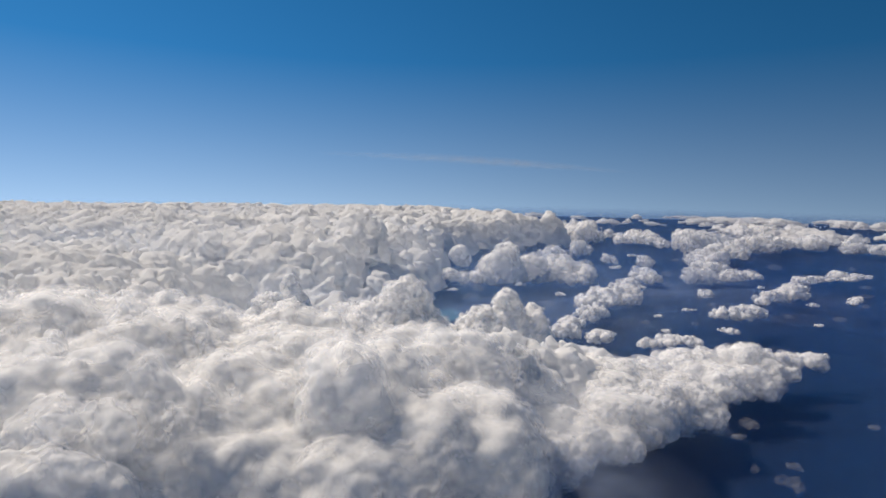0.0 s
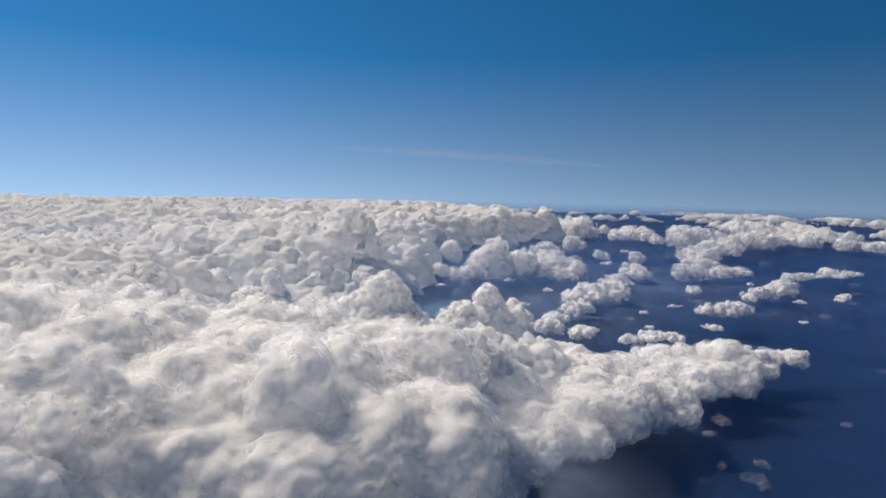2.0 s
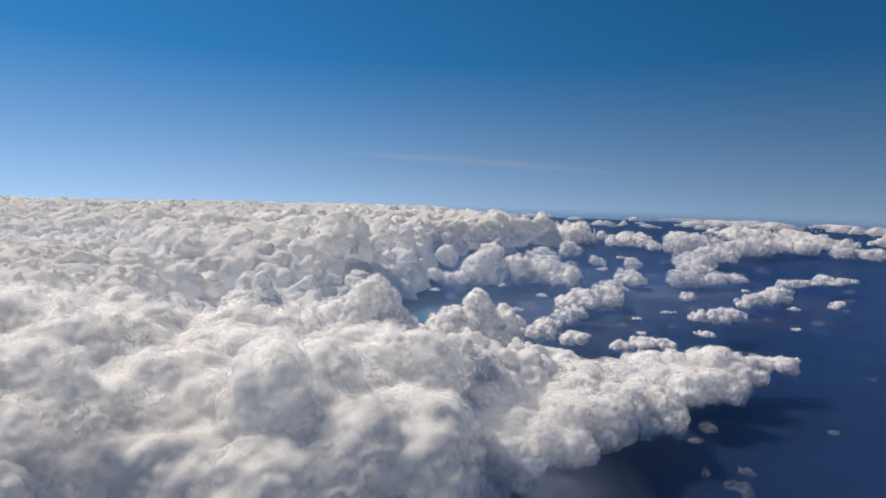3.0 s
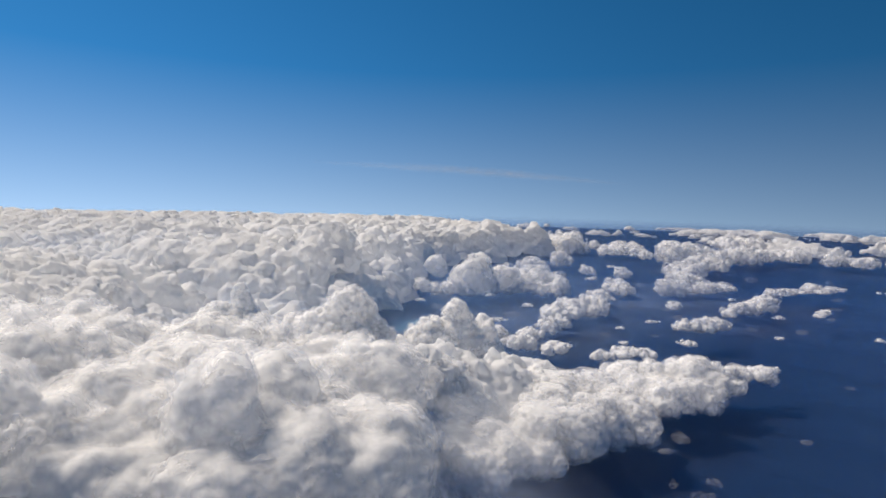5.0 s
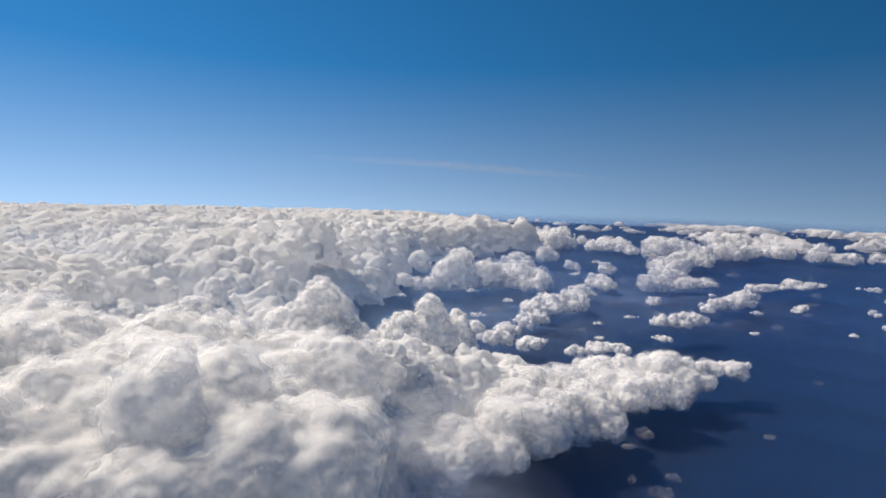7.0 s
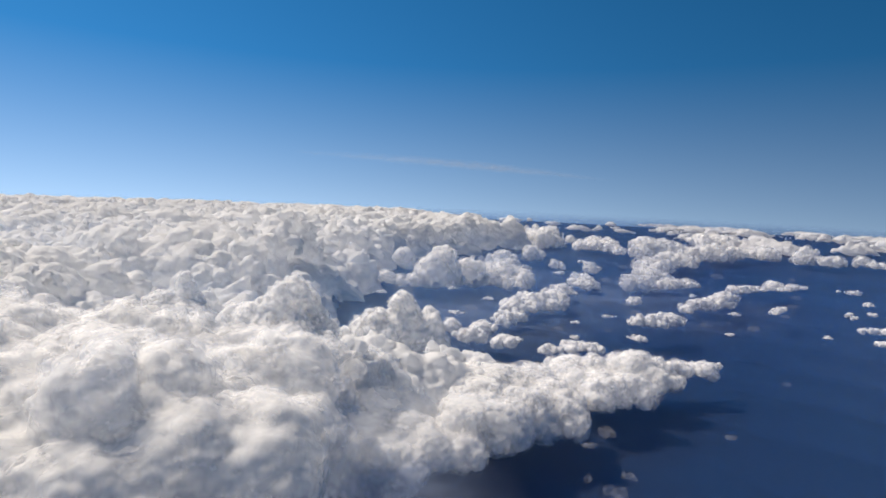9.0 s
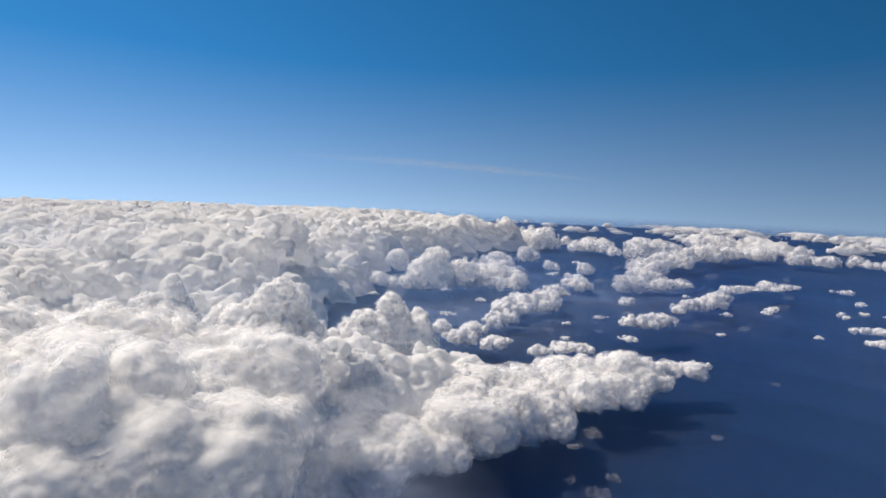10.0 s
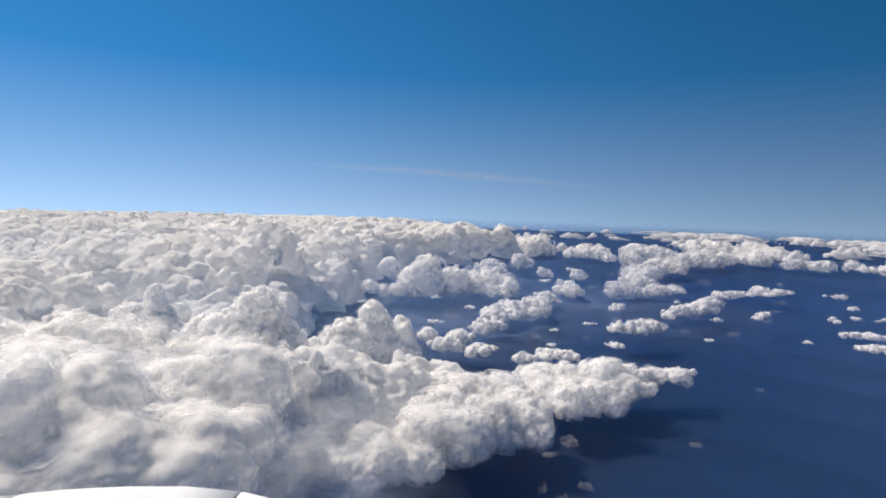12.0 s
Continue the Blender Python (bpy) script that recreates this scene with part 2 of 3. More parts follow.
def skin(field, origin, step):
    """Vertices and quads of the field's zero surface (surface nets)."""
    s = field > 0
    nx, ny, nz = s.shape
    corners = [(i, j, k) for i in (0, 1) for j in (0, 1) for k in (0, 1)]

    def cut(arr, o):
        return arr[o[0]:nx - 1 + o[0], o[1]:ny - 1 + o[1], o[2]:nz - 1 + o[2]]
    count = sum(cut(s, o).astype(np.int8) for o in corners)
    active = np.argwhere((count > 0) & (count < 8))
    number = np.full((nx - 1, ny - 1, nz - 1), -1, np.int32)
    number[tuple(active.T)] = np.arange(len(active))
    total = np.zeros((len(active), 3), np.float32)
    hits = np.zeros(len(active), np.float32)
    vals = {o: field[tuple((active + o).T)] for o in corners}
    for o in corners:
        for axis in range(3):
            if o[axis]:
                continue
            e = list(o)
            e[axis] = 1
            e = tuple(e)
            va, vb = vals[o], vals[e]
            cross = (va > 0) != (vb > 0)
            t = np.where(cross, va / np.where(cross, va - vb, 1), 0)
            q = np.array(o, np.float32)[None].repeat(len(active), 0)
            q[:, axis] = t
            total += q * cross[:, None]
            hits += cross
    verts = (active + total / hits[:, None]) * np.array(step, np.float32) + np.array(origin, np.float32)
    quads = []
    for axis in range(3):
        b, c = (axis + 1) % 3, (axis + 2) % 3
        lo = [slice(None)] * 3
        hi = [slice(None)] * 3
        lo[axis], hi[axis] = slice(0, -1), slice(1, None)
        first, second = s[tuple(lo)], s[tuple(hi)]
        for flip in (False, True):
            at = np.argwhere((first & ~second) if not flip else (~first & second))
            at = at[(at[:, b] > 0) & (at[:, c] > 0) & (at[:, b] < s.shape[b] - 1) & (at[:, c] < s.shape[c] - 1)]
            db, dc = np.zeros(3, int), np.zeros(3, int)
            db[b], dc[c] = 1, 1
            ring = [at - db - dc, at - dc, at, at - db]
            if flip:
                ring.reverse()
            quads.append(np.stack([number[tuple(r.T)] for r in ring], 1))
    return verts, np.concatenate(quads)


def sheet(name, verts, quads, mat):
    me = bpy.data.meshes.new(name)
    me.vertices.add(len(verts))
    me.vertices.foreach_set("co", np.ascontiguousarray(verts, np.float32).ravel())
    me.loops.add(quads.size)
    me.loops.foreach_set("vertex_index", np.ascontiguousarray(quads, np.int32).ravel())
    me.polygons.add(len(quads))
    me.polygons.foreach_set("loop_start", np.arange(0, quads.size, 4, dtype=np.int32))
    me.polygons.foreach_set("use_smooth", np.ones(len(quads), bool))
    me.update()
    me.validate()
    me.materials.append(mat)
    return new(name, me)


def pieces(verts, quads):
    """The separate bodies of a skin, largest first."""
    lab = np.arange(len(verts))
    while True:
        low = lab[quads].min(1)
        new_lab = lab.copy()
        np.minimum.at(new_lab, quads.ravel(), np.repeat(low, 4))
        new_lab = new_lab[new_lab]
        if (new_lab == lab).all():
            break
        lab = new_lab
    names, count = np.unique(lab, return_counts=True)
    found = []
    for k in names[np.argsort(-count)][:12]:
        keep = lab == k
        number = np.cumsum(keep) - 1
        found.append((verts[keep], number[quads[keep[quads[:, 0]]]]))
    return found


def grow(name, low, high, step, rough, knobs, mat, seed, veil=0.0, core=True, parted=True, fan=False, calm=None):
    """A cloud: the surface of the rough field (a function of x, y, z) with knobs (size, height) of several sizes on it, and thin
    veils up to that far outside. A field of several bodies gives several clouds. fan: low, high and step are those of (x / y, log y, z),
    so that the skin is finer near by. calm: how lively the smaller knobs are at x, y."""
    axes = [np.arange(a, b + d, d, dtype=np.float32) for a, b, d in zip(low, high, step)]
    x, y, z = np.meshgrid(*axes, indexing="ij")
    if fan:
        y = np.exp(y)
        x = x * y
    widest = max(step[0] * (math.exp(high[1]) if fan else 1), step[2])
    field = rough(x, y, z).astype(np.float32)
    reach = sum(h for _, h in knobs) * 0.75
    for n, (size, height) in enumerate(knobs):
        near = np.abs(field) < reach + veil + 1.5 * widest
        p = np.stack([x[near], y[near], z[near]], 1)
        lively = calm(p[:, 0], p[:, 1]) if calm and n else 1.0
        field[near] += lively * height * billow(p, size, seed + n)
        reach -= height * 0.6
    del x, y, z

    def placed(verts):
        if fan:
            verts[:, 1] = np.exp(verts[:, 1])
            verts[:, 0] *= verts[:, 1]
        verts[:, 2] -= drop(verts[:, 0], verts[:, 1])
        return verts

    def bodies(lift_by, share):
        f = field + np.float32(lift_by)
        for side in (0, -1):
            f[side], f[:, side], f[:, :, side] = -1, -1, -1
        skinned = skin(f, low, step)
        if not parted:
            return [skinned]
        found = pieces(*skinned)
        return [p for p in found if len(p[0]) > max(share * len(found[0][0]), 24)]

    made = []
    for verts, quads in bodies(0.0 if core else 0.45 * veil, 0.05):
        verts = placed(verts)
        made.append((sheet(name, verts, quads, mat if core else THIN[0]), verts.mean(0)))
    layers = (VEIL[mat] if core else THIN[1:]) if veil else ()
    for far, dress in zip(np.linspace(1.0, 0.0, len(layers), endpoint=False)[::-1], layers):
        taken = set()
        for verts, quads in bodies(veil * far, 0.05):
            verts = placed(verts)
            home, middle = min(made, key=lambda o: float(((o[1] - verts.mean(0)) ** 2).sum()))
            span = float(np.linalg.norm(verts.max(0) - verts.min(0)))
            if home in taken or float(np.linalg.norm(middle - verts.mean(0))) > 0.4 * span:
                continue
            taken.add(home)
            part = sheet("veil", verts, quads, dress)
            part.parent = home
            part["label"] = "thin ragged outskirts of mist"
    return [o for o, _ in made]


def named(clouds, label, group="", kind=""):
    for o in clouds:
        tagged(o, label, "cloud", group, kind)
    return clouds


def lumps(rows):
    """The rough field of a heap of soft round lumps (x, y, z, radius, flatness)."""
    mean = float(np.mean([r[3] for r in rows]))

    def rough(x, y, z):
        total = np.full(x.shape, 1e-6, np.float32)
        ahead, up = y[0, :, 0], z[0, 0, :]
        for cx, cy, cz, r, flat in rows:
            j = slice(*np.searchsorted(ahead, (cy - 2.2 * r, cy + 2.2 * r)))
            k = slice(*np.searchsorted(up, (cz - 2.2 * r, cz + 2.2 * r)))
            if j.start == j.stop or k.start == k.stop:
                continue
            first, last = x[:, j.start, 0], x[:, j.stop - 1, 0]
            i = slice(min(np.searchsorted(e, cx - 2.2 * r) for e in (first, last)), max(np.searchsorted(e, cx + 2.2 * r) for e in (first, last)))
            d = np.sqrt((x[i, j, k] - cx) ** 2 + (y[i, j, k] - cy) ** 2 + ((z[i, j, k] - cz) / flat) ** 2)
            total[i, j, k] += np.exp(np.clip((r - d) / (0.22 * r), -14, 30))
        return np.log(total) * 0.22 * mean
    return rough


# ---- sea ----
SEA_LEVEL = 13.0


def build_sea():
    rings = [0.0] + list(np.geomspace(20, 4950, 70))
    spokes = 180
    bm = bmesh.new()
    centre = bm.verts.new((0, 0, SEA_LEVEL))
    last = None
    for r in rings[1:]:
        ring = [bm.verts.new((r * math.cos(a), r * math.sin(a), SEA_LEVEL - drop(r, 0))) for a in (2 * math.pi * i / spokes for i in range(spokes))]
        for i in range(spokes):
            j = (i + 1) % spokes
            if last is None:
                bm.faces.new((centre, ring[i], ring[j]))
            else:
                bm.faces.new((last[i], ring[i], ring[j], last[j]))
        last = ring
    me = bpy.data.meshes.new("water")
    bm.to_mesh(me)
    bm.free()
    me.materials.append(SEA)
    for f in me.polygons:
        f.use_smooth = True
    return tagged(new("water", me), "deep blue open sea with a small turquoise shoal", "sea", kind="structure")


build_sea()

# ---- the cloud deck ----
NEAR_PLAN = [(-420, -20), (-75, 44), (-50, 63), (-34, 78), (-20, 84), (-4, 87), (8, 91), (15, 104), (20, 124), (31, 142), (52, 157), (74, 172), (80, 222), (42, 250),
             (0, 248), (-30, 242), (-75, 258), (-110, 285), (-420, 330)]
FAR_PLAN = [(-4300, 230), (-120, 262), (-128, 318), (-60, 338), (-12, 395), (-24, 500), (-5, 600), (90, 750),
            (220, 950), (280, 1300), (100, 1800), (0, 4650), (-4300, 4650)]
BASE = 27.0


def near_height(x, y):
    v = inside(x, y, NEAR_PLAN)
    top = np.interp(y, [70, 95, 145, 185, 212, 250], [57, 58, 50, 41, 36, 34])
    top = top - 6 * smooth(y, 175, 205) * smooth(x, -34, -2)
    top = top + (57 - top) * smooth(-x - 30 * smooth(y, 150, 220), 60, 105) + 3.5 * swell(x, y, 40, 3) + 2 * swell(x, y, 19, 4)
    top = top + (36 - top) * smooth(x - 0.1 * (y - 82), -14, 56)
    rim = smooth(v + 3 * swell(x, y, 16, 5), -9, 8 + 20 * smooth(x, 4, 34))
    return BASE - 26 + (top - BASE + 26) * rim ** 0.45


def near_base(x, y):
    """The bank's front hangs over, its foot stands back."""
    v = inside(x, y, NEAR_PLAN) + 4 * swell(x, y, 14, 15)
    return BASE - 4 + 30 * (1 - smooth(v, 8, 28)) * smooth(-x, -24, -4) * smooth(x, -62, -30) * smooth(-y, -125, -100)


def near_calm(x, y):
    """The bank's broad slope is smooth and misty, its left part and its crest are knobbly."""
    slope = smooth(x + 0.2 * (y - 90), -34, -8) * smooth(-y, -196, -176) * smooth(-x - 0.45 * (y - 100), -46, -26)
    return 1 - 0.4 * slope


def far_height(x, y):
    v = inside(x, y, FAR_PLAN)
    top = 42 + 7 * swell(x, y, 110, 6) + 5 * swell(x, y, 44, 7) + 15 * np.exp(-((x + 95) / 60) ** 2 - ((y - 375) / 60) ** 2)
    v = v + 12 * swell(x, y, 50, 8) + (55 * swell(x, y, 170, 10) - 15) * smooth(y, 480, 900)
    rim = smooth(v, -8, 34 + 16 * smooth(y, 400, 460))
    apron = 50 * smooth(v + 10 * swell(x, y, 30, 9), -95, -45) * smooth(-x, -10, 30)
    return BASE - 50 + apron + (top - BASE + 50 - apron) * rim ** 0.45


def slab(height, base, steep=0.75):
    def rough(x, y, z):
        h = height(x[:, :, 0], y[:, :, 0])[:, :, None]
        foot = base(x[:, :, 0], y[:, :, 0])[:, :, None] if callable(base) else base
        return np.minimum((h - z) * steep, (z - foot) * 0.9)
    return rough


def both(a, b, k=3.0):
    def rough(x, y, z):
        fa, fb = a(x, y, z), b(x, y, z)
        m = np.maximum(fa, fb)
        return m + k * np.log1p(np.exp(-np.abs(fa - fb) / k))
    return rough


def heads(height, low, high, count, small, large, seed, sill=2.0):
    """Round heads thrown over a deck, half sunk into it."""
    g = np.random.default_rng(seed)
    x, y = g.uniform(low[0], high[0], count), g.uniform(low[1], high[1], count)
    r = small + (large - small) * g.random(count) ** 1.8
    h = height(x.astype(np.float32), y.astype(np.float32))
    rows = np.stack([x, y, h + r * g.uniform(-0.95, -0.1, count), r, np.full(count, 0.95)], 1)
    return lumps([tuple(v) for v in rows[h > BASE + sill].tolist()])


named(grow("cloud_bank", (-1.1, math.log(62), 18), (0.62, math.log(168), 84), (0.0063, 0.0066, 0.68),
           both(slab(near_height, near_base), heads(near_height, (-150, 60), (60, 168), 330, 4, 10, 1, 18.0), 1.5),
           [(21, 8.5), (9.5, 4.6), (4.4, 2.4), (2.1, 1.1)], CLOUD_BANK, 11, 2.2, fan=True, calm=near_calm),
      "broad white cumulus bank with a grey shaded flank")
named(grow("rear_cloud_bank", (-1.02, math.log(156), 18), (0.5, math.log(300), 84), (0.0046, 0.0056, 0.9),
           both(slab(near_height, near_base), heads(near_height, (-300, 150), (80, 290), 520, 3.5, 10, 2, 11.0), 1.5),
           [(17, 8), (8.0, 5.4), (3.8, 2.6), (1.8, 1.1)], CLOUD_NEAR, 11, fan=True),
      "crowded white cumulus heads behind the bank's crest")
named(grow("cloud_deck", (-0.98, math.log(235), 18), (0.18, math.log(720), 100), (0.0042, 0.0056, 1.4),
           both(slab(far_height, BASE), heads(far_height, (-780, 230), (60, 720), 1400, 7, 20, 3), 2.5),
           [(36, 17), (16, 11), (8, 5.2), (4, 2.0)], CLOUD_MID, 21, fan=True),
      "white billowing cloud deck of crowded cumulus heads")
named(grow("distant_cloud_deck", (-0.96, math.log(690), 5), (0.35, math.log(2050), 110), (0.0042, 0.0075, 3.0), slab(far_height, BASE),
            [(60, 26), (28, 16), (13, 8)], CLOUD_FAR, 31, parted=False, fan=True),
       "distant white cloud deck of small crowded heads")
named(grow("horizon_cloud_deck", (-1.05, math.log(2000), -60), (0.12, math.log(4600), 90), (0.006, 0.009, 5), slab(far_height, BASE),
            [(160, 26), (80, 16)], CLOUD_FAR, 41, parted=False, fan=True),
       "thin bright cloud deck along the horizon", kind="stuff")


# ---- single clouds ----
def cumulus(path, width, height, voxel, seed, mat, label, base=BASE, name="cumulus_cloud", group="scattered cumulus clouds", core=True, even=False):
    """A cloud heaped along a path of the plan, flat below and knobbly above. width: one number, or one for each point of the path."""
    g = random.Random(seed)
    widths = [width] * len(path) if isinstance(width, (int, float)) else width
    rows = []
    for (ax, ay), (bx, by), wa, wb in zip(path, path[1:], widths, widths[1:]):
        n = max(2, round(math.hypot(bx - ax, by - ay) / (0.28 * (wa + wb))))
        for i in range(n):
            t = (i + g.uniform(0.1, 0.9)) / n
            w = (wa + (wb - wa) * t) * (g.uniform(0.75, 1.05) if even else g.choice((0.35, 0.55, 0.8, 1.15)))
            tall = height * g.uniform(0.35, 1.1) * min(1.0, 0.35 + 0.65 * w / max(widths))
            off = 0.3 * w if even else 0.45 * wa
            cx, cy = ax + (bx - ax) * t + g.uniform(-1, 1) * off, ay + (by - ay) * t + g.uniform(-1, 1) * off
            for _ in range(16):
                r = min(w * g.uniform(0.08, 0.25), tall * g.uniform(0.35, 0.75))
                u, v = g.gauss(0, 0.3) * w, g.gauss(0, 0.26) * w
                near = max(0.0, 1 - math.hypot(u, v) / (0.6 * w))
                rows.append((cx + u, cy + v, base + near * g.uniform(0.2, 1.0) * max(tall - r * 0.8, 0.1), r, min(1.0, tall / r * 0.8)))
    xs, ys, zs, rs = ([r[k] for r in rows] for k in range(4))
    pad = max(rs) * 1.3
    body = lumps(rows)
    k = min(max(widths), height * 1.6)

    def rough(x, y, z):
        return np.minimum(body(x, y, z), (z - base + 0.2 * height) * 0.9) + (0.03 if even else -0.03) * k
    ob = grow(name, (min(xs) - pad, min(ys) - pad, base - height * 0.5), (max(xs) + pad, max(ys) + pad, max(zs) + pad), (voxel * 0.6,) * 3,
              rough, [(k * 0.5, k * (0.15 if even else 0.22)), (k * 0.23, k * (0.085 if even else 0.13)), (k * 0.105, k * 0.04), (k * 0.05, k * 0.016)], mat, seed * 5 + 100,
              k * (0.1 if even else 0.06) if core else k * 0.12, core)
    return named(ob, label, group)


cumulus([(58, 184), (84, 200), (112, 212), (138, 225), (156, 233)], [38, 33, 24, 15, 8], 9, 0.7, 1, CLOUD_BANK, even=True, label="long white cumulus spur running out over the sea", name="cumulus_spur")
cumulus([(100, 218), (118, 225), (136, 230)], [11, 15, 10], 14, 0.7, 2, CLOUD_BANK, even=True, label="white cumulus ridge of the long spur", name="cumulus_ridge")
cumulus([(160, 237), (168, 238)], 8, 4, 0.5, 3, CLOUD_NEAR, "small white cumulus puff off the spur's end")
cumulus([(20, 138), (34, 146), (52, 159), (70, 173), (88, 186)], [9, 13, 15, 16, 13], 10, 0.7, 4, CLOUD_BANK, even=True, label="low white cumulus shoulder below the bank", name="cumulus_shoulder")


def tower(places, voxel, seed, mat, label):
    """A cumulus tower: heaps of ever smaller lumps. places: x, y, top, radius at the foot."""
    g = random.Random(seed)
    rows = []
    for x, y, top, r in places:
        z = BASE + r * 0.5
        while z + r * 0.9 < top:
            for _ in range(3):
                rows.append((x + g.uniform(-0.6, 0.6) * r, y + g.uniform(-0.6, 0.6) * r, z + g.uniform(-0.2, 0.2) * r, r * g.uniform(0.6, 0.85), 1.0))
            z += r * 0.55
            r *= 0.9
        rows.append((x, y, top - r * 0.8, r * 0.85, 1.0))
    k = max(p[3] for p in places)
    low = [min(r[i] - r[3] for r in rows) - 4 for i in range(3)]
    high = [max(r[i] + r[3] for r in rows) + 4 for i in range(3)]
    body = lumps(rows)
    ob = grow("cumulus_tower", low, high, (voxel * 0.8,) * 3, lambda x, y, z: body(x, y, z) - 0.12 * k,
              [(k * 0.6, k * 0.34), (k * 0.3, k * 0.2), (k * 0.14, k * 0.09), (k * 0.07, k * 0.03)], mat, seed * 7 + 300, k * 0.1)
    return named(ob, label, "cumulus towers")


tower([(-16, 224, 61, 12), (-27, 221, 51, 9), (-38, 230, 47, 10), (-4, 228, 45, 9)], 0.7, 1, CLOUD_BANK, "broad-shouldered white cumulus tower rising from the bank")
tower([(-71, 259, 57, 7), (-78, 253, 48, 9), (-64, 256, 45, 7)], 0.7, 2, CLOUD_BANK, "slender white cumulus tower with a knobbly head")
tower([(29, 242, 54, 8), (18, 238, 47, 9), (41, 244, 47, 7), (24, 236, 42, 9)], 0.7, 3, CLOUD_BANK, "white cumulus tower with a thumb-like top beside the sea gap")
tower([(54, 455, 56, 13), (40, 462, 44, 12), (75, 470, 44, 12)], 1.5, 4, CLOUD_MID, "distant white cumulus tower over a flat base")
tower([(19, 550, 46, 9)], 1.5, 5, CLOUD_MID, "small distant white cumulus tower")
# farther ones: path, width, height, voxel
for k, (path, width, height, voxel) in enumerate([
        ([(-25, 455), (20, 470), (60, 470), (110, 500)], 34, 16, 1.9),
        ([(62, 276), (74, 296)], 10, 8, 0.8),
        ([(80, 306), (94, 330)], 13, 9, 0.9),
        ([(100, 345), (132, 392)], 19, 10, 1.1),
        ([(142, 412), (150, 440)], 18, 12, 1.2),
        ([(164, 462), (180, 494)], 18, 13, 1.3),
        ([(215, 580), (225, 600)], 24, 14, 1.8),
        ([(166, 326), (188, 330), (200, 340)], 12, 6, 1.0),
        ([(215, 372), (256, 402), (286, 446)], 14, 8, 1.2),
        ([(300, 470), (325, 479), (392, 509)], 15, 6, 1.5),
        ([(214, 470), (242, 486)], 22, 13, 1.4),
        ([(246, 510), (262, 545)], 22, 14, 1.6),
        ([(275, 570), (310, 640)], 28, 16, 2.0),
        ([(340, 690), (395, 765)], 34, 18, 2.4),
        ([(400, 790), (470, 830), (560, 890)], 36, 22, 2.6),
        ([(575, 900), (610, 830), (700, 790), (860, 780)], 38, 22, 2.8),
        ([(172, 605), (190, 620)], 24, 14, 1.8),
        ([(310, 825), (384, 859)], 50, 26, 2.8),
        ([(258, 1024), (340, 1050)], 62, 28, 3.4),
        ([(300, 900), (350, 960)], 32, 19, 2.6),
        ([(440, 1010), (500, 1070)], 40, 22, 3.2),
        ([(600, 1150), (690, 1185)], 46, 24, 3.6),
        ([(96, 560), (130, 582)], 22, 12, 1.7),
        ([(112, 622), (142, 650)], 24, 13, 1.9),
        ([(150, 690), (190, 715)], 28, 15, 2.1),
        ([(97, 259), (125, 262)], 9, 4, 0.7),
        ([(148, 284), (155, 284)], 9, 3, 0.8),
        ([(76, 268), (84, 270)], 9, 5, 0.7),
        ([(50, 290), (58, 294)], 12, 9, 0.8),
        ([(260, 485), (285, 488)], 18, 7, 1.4),
        ([(184, 389), (190, 392)], 12, 5, 1.1),
        ([(276, 366), (296, 388)], 4.5, 3, 0.5),
        ([(328, 366), (336, 368)], 12, 5, 1.0),
        ([(300, 318), (330, 320)], 12, 5, 1.0),
        ([(285, 287), (300, 290)], 9, 4, 0.9),
        ([(350, 373), (372, 376)], 12, 4, 1.1),
        ([(410, 487), (428, 490)], 14, 4, 1.3),
        ([(81, 135), (83, 136)], 3.2, 2, 0.3),
        ([(84, 127), (87, 129)], 3.8, 2, 0.3),
        ([(91, 137), (92, 138)], 2.6, 1.6, 0.3)]):
    cumulus(path, width * 0.84, height * 0.9, voxel, 20 + k, CLOUD_NEAR if voxel < 1.3 else CLOUD_MID, "white fair-weather cumulus cloud over the blue sea" if voxel > 0.4 else "faint torn puff of white mist over the sea",
            core=voxel > 0.4)


# scraps that never grew to clouds
for k, (x, y, w) in enumerate([(233, 318, 9), (246, 360, 10), (181, 382, 9), (134, 163, 4), (185, 216, 6), (96, 164, 7), (87, 155, 4), (210, 300, 7),
                               (340, 440, 12), (155, 337, 8), (120, 345, 6), (105, 365, 7), (30, 400, 10), (62, 425, 10), (310, 400, 9), (250, 430, 10),
                               (228, 455, 9), (385, 420, 12), (280, 360, 8), (150, 420, 9), (330, 290, 9), (8, 395, 8), (110, 440, 11), (265, 300, 6),
                               (44, 345, 7), (58, 332, 8), (72, 350, 9), (88, 318, 6), (66, 312, 6), (40, 312, 7), (24, 372, 9), (84, 385, 10), (20, 420, 12), (46, 440, 12),
                               (112, 300, 7), (128, 318, 7), (140, 300, 6), (118, 282, 6), (172, 352, 8), (198, 410, 9), (205, 322, 6), (238, 402, 8), (205, 500, 12),
                               (290, 515, 12), (340, 560, 14), (130, 470, 12), (120, 530, 14), (168, 540, 14), (262, 620, 16), (225, 660, 16), (420, 560, 14), (360, 480, 10)]):
    w *= 0.7
    cumulus([(x - w * 0.5, y - w * 0.1), (x + w * 0.5, y + w * 0.2)], w * 0.6, w * 0.3, max(0.22, w * 0.05), 70 + k, CLOUD_NEAR if w < 7 else CLOUD_MID,
            "small torn scrap of white cloud over the sea", name="cloud_scrap", group="scraps over the sea", core=k % 2 == 1 and y > 230)


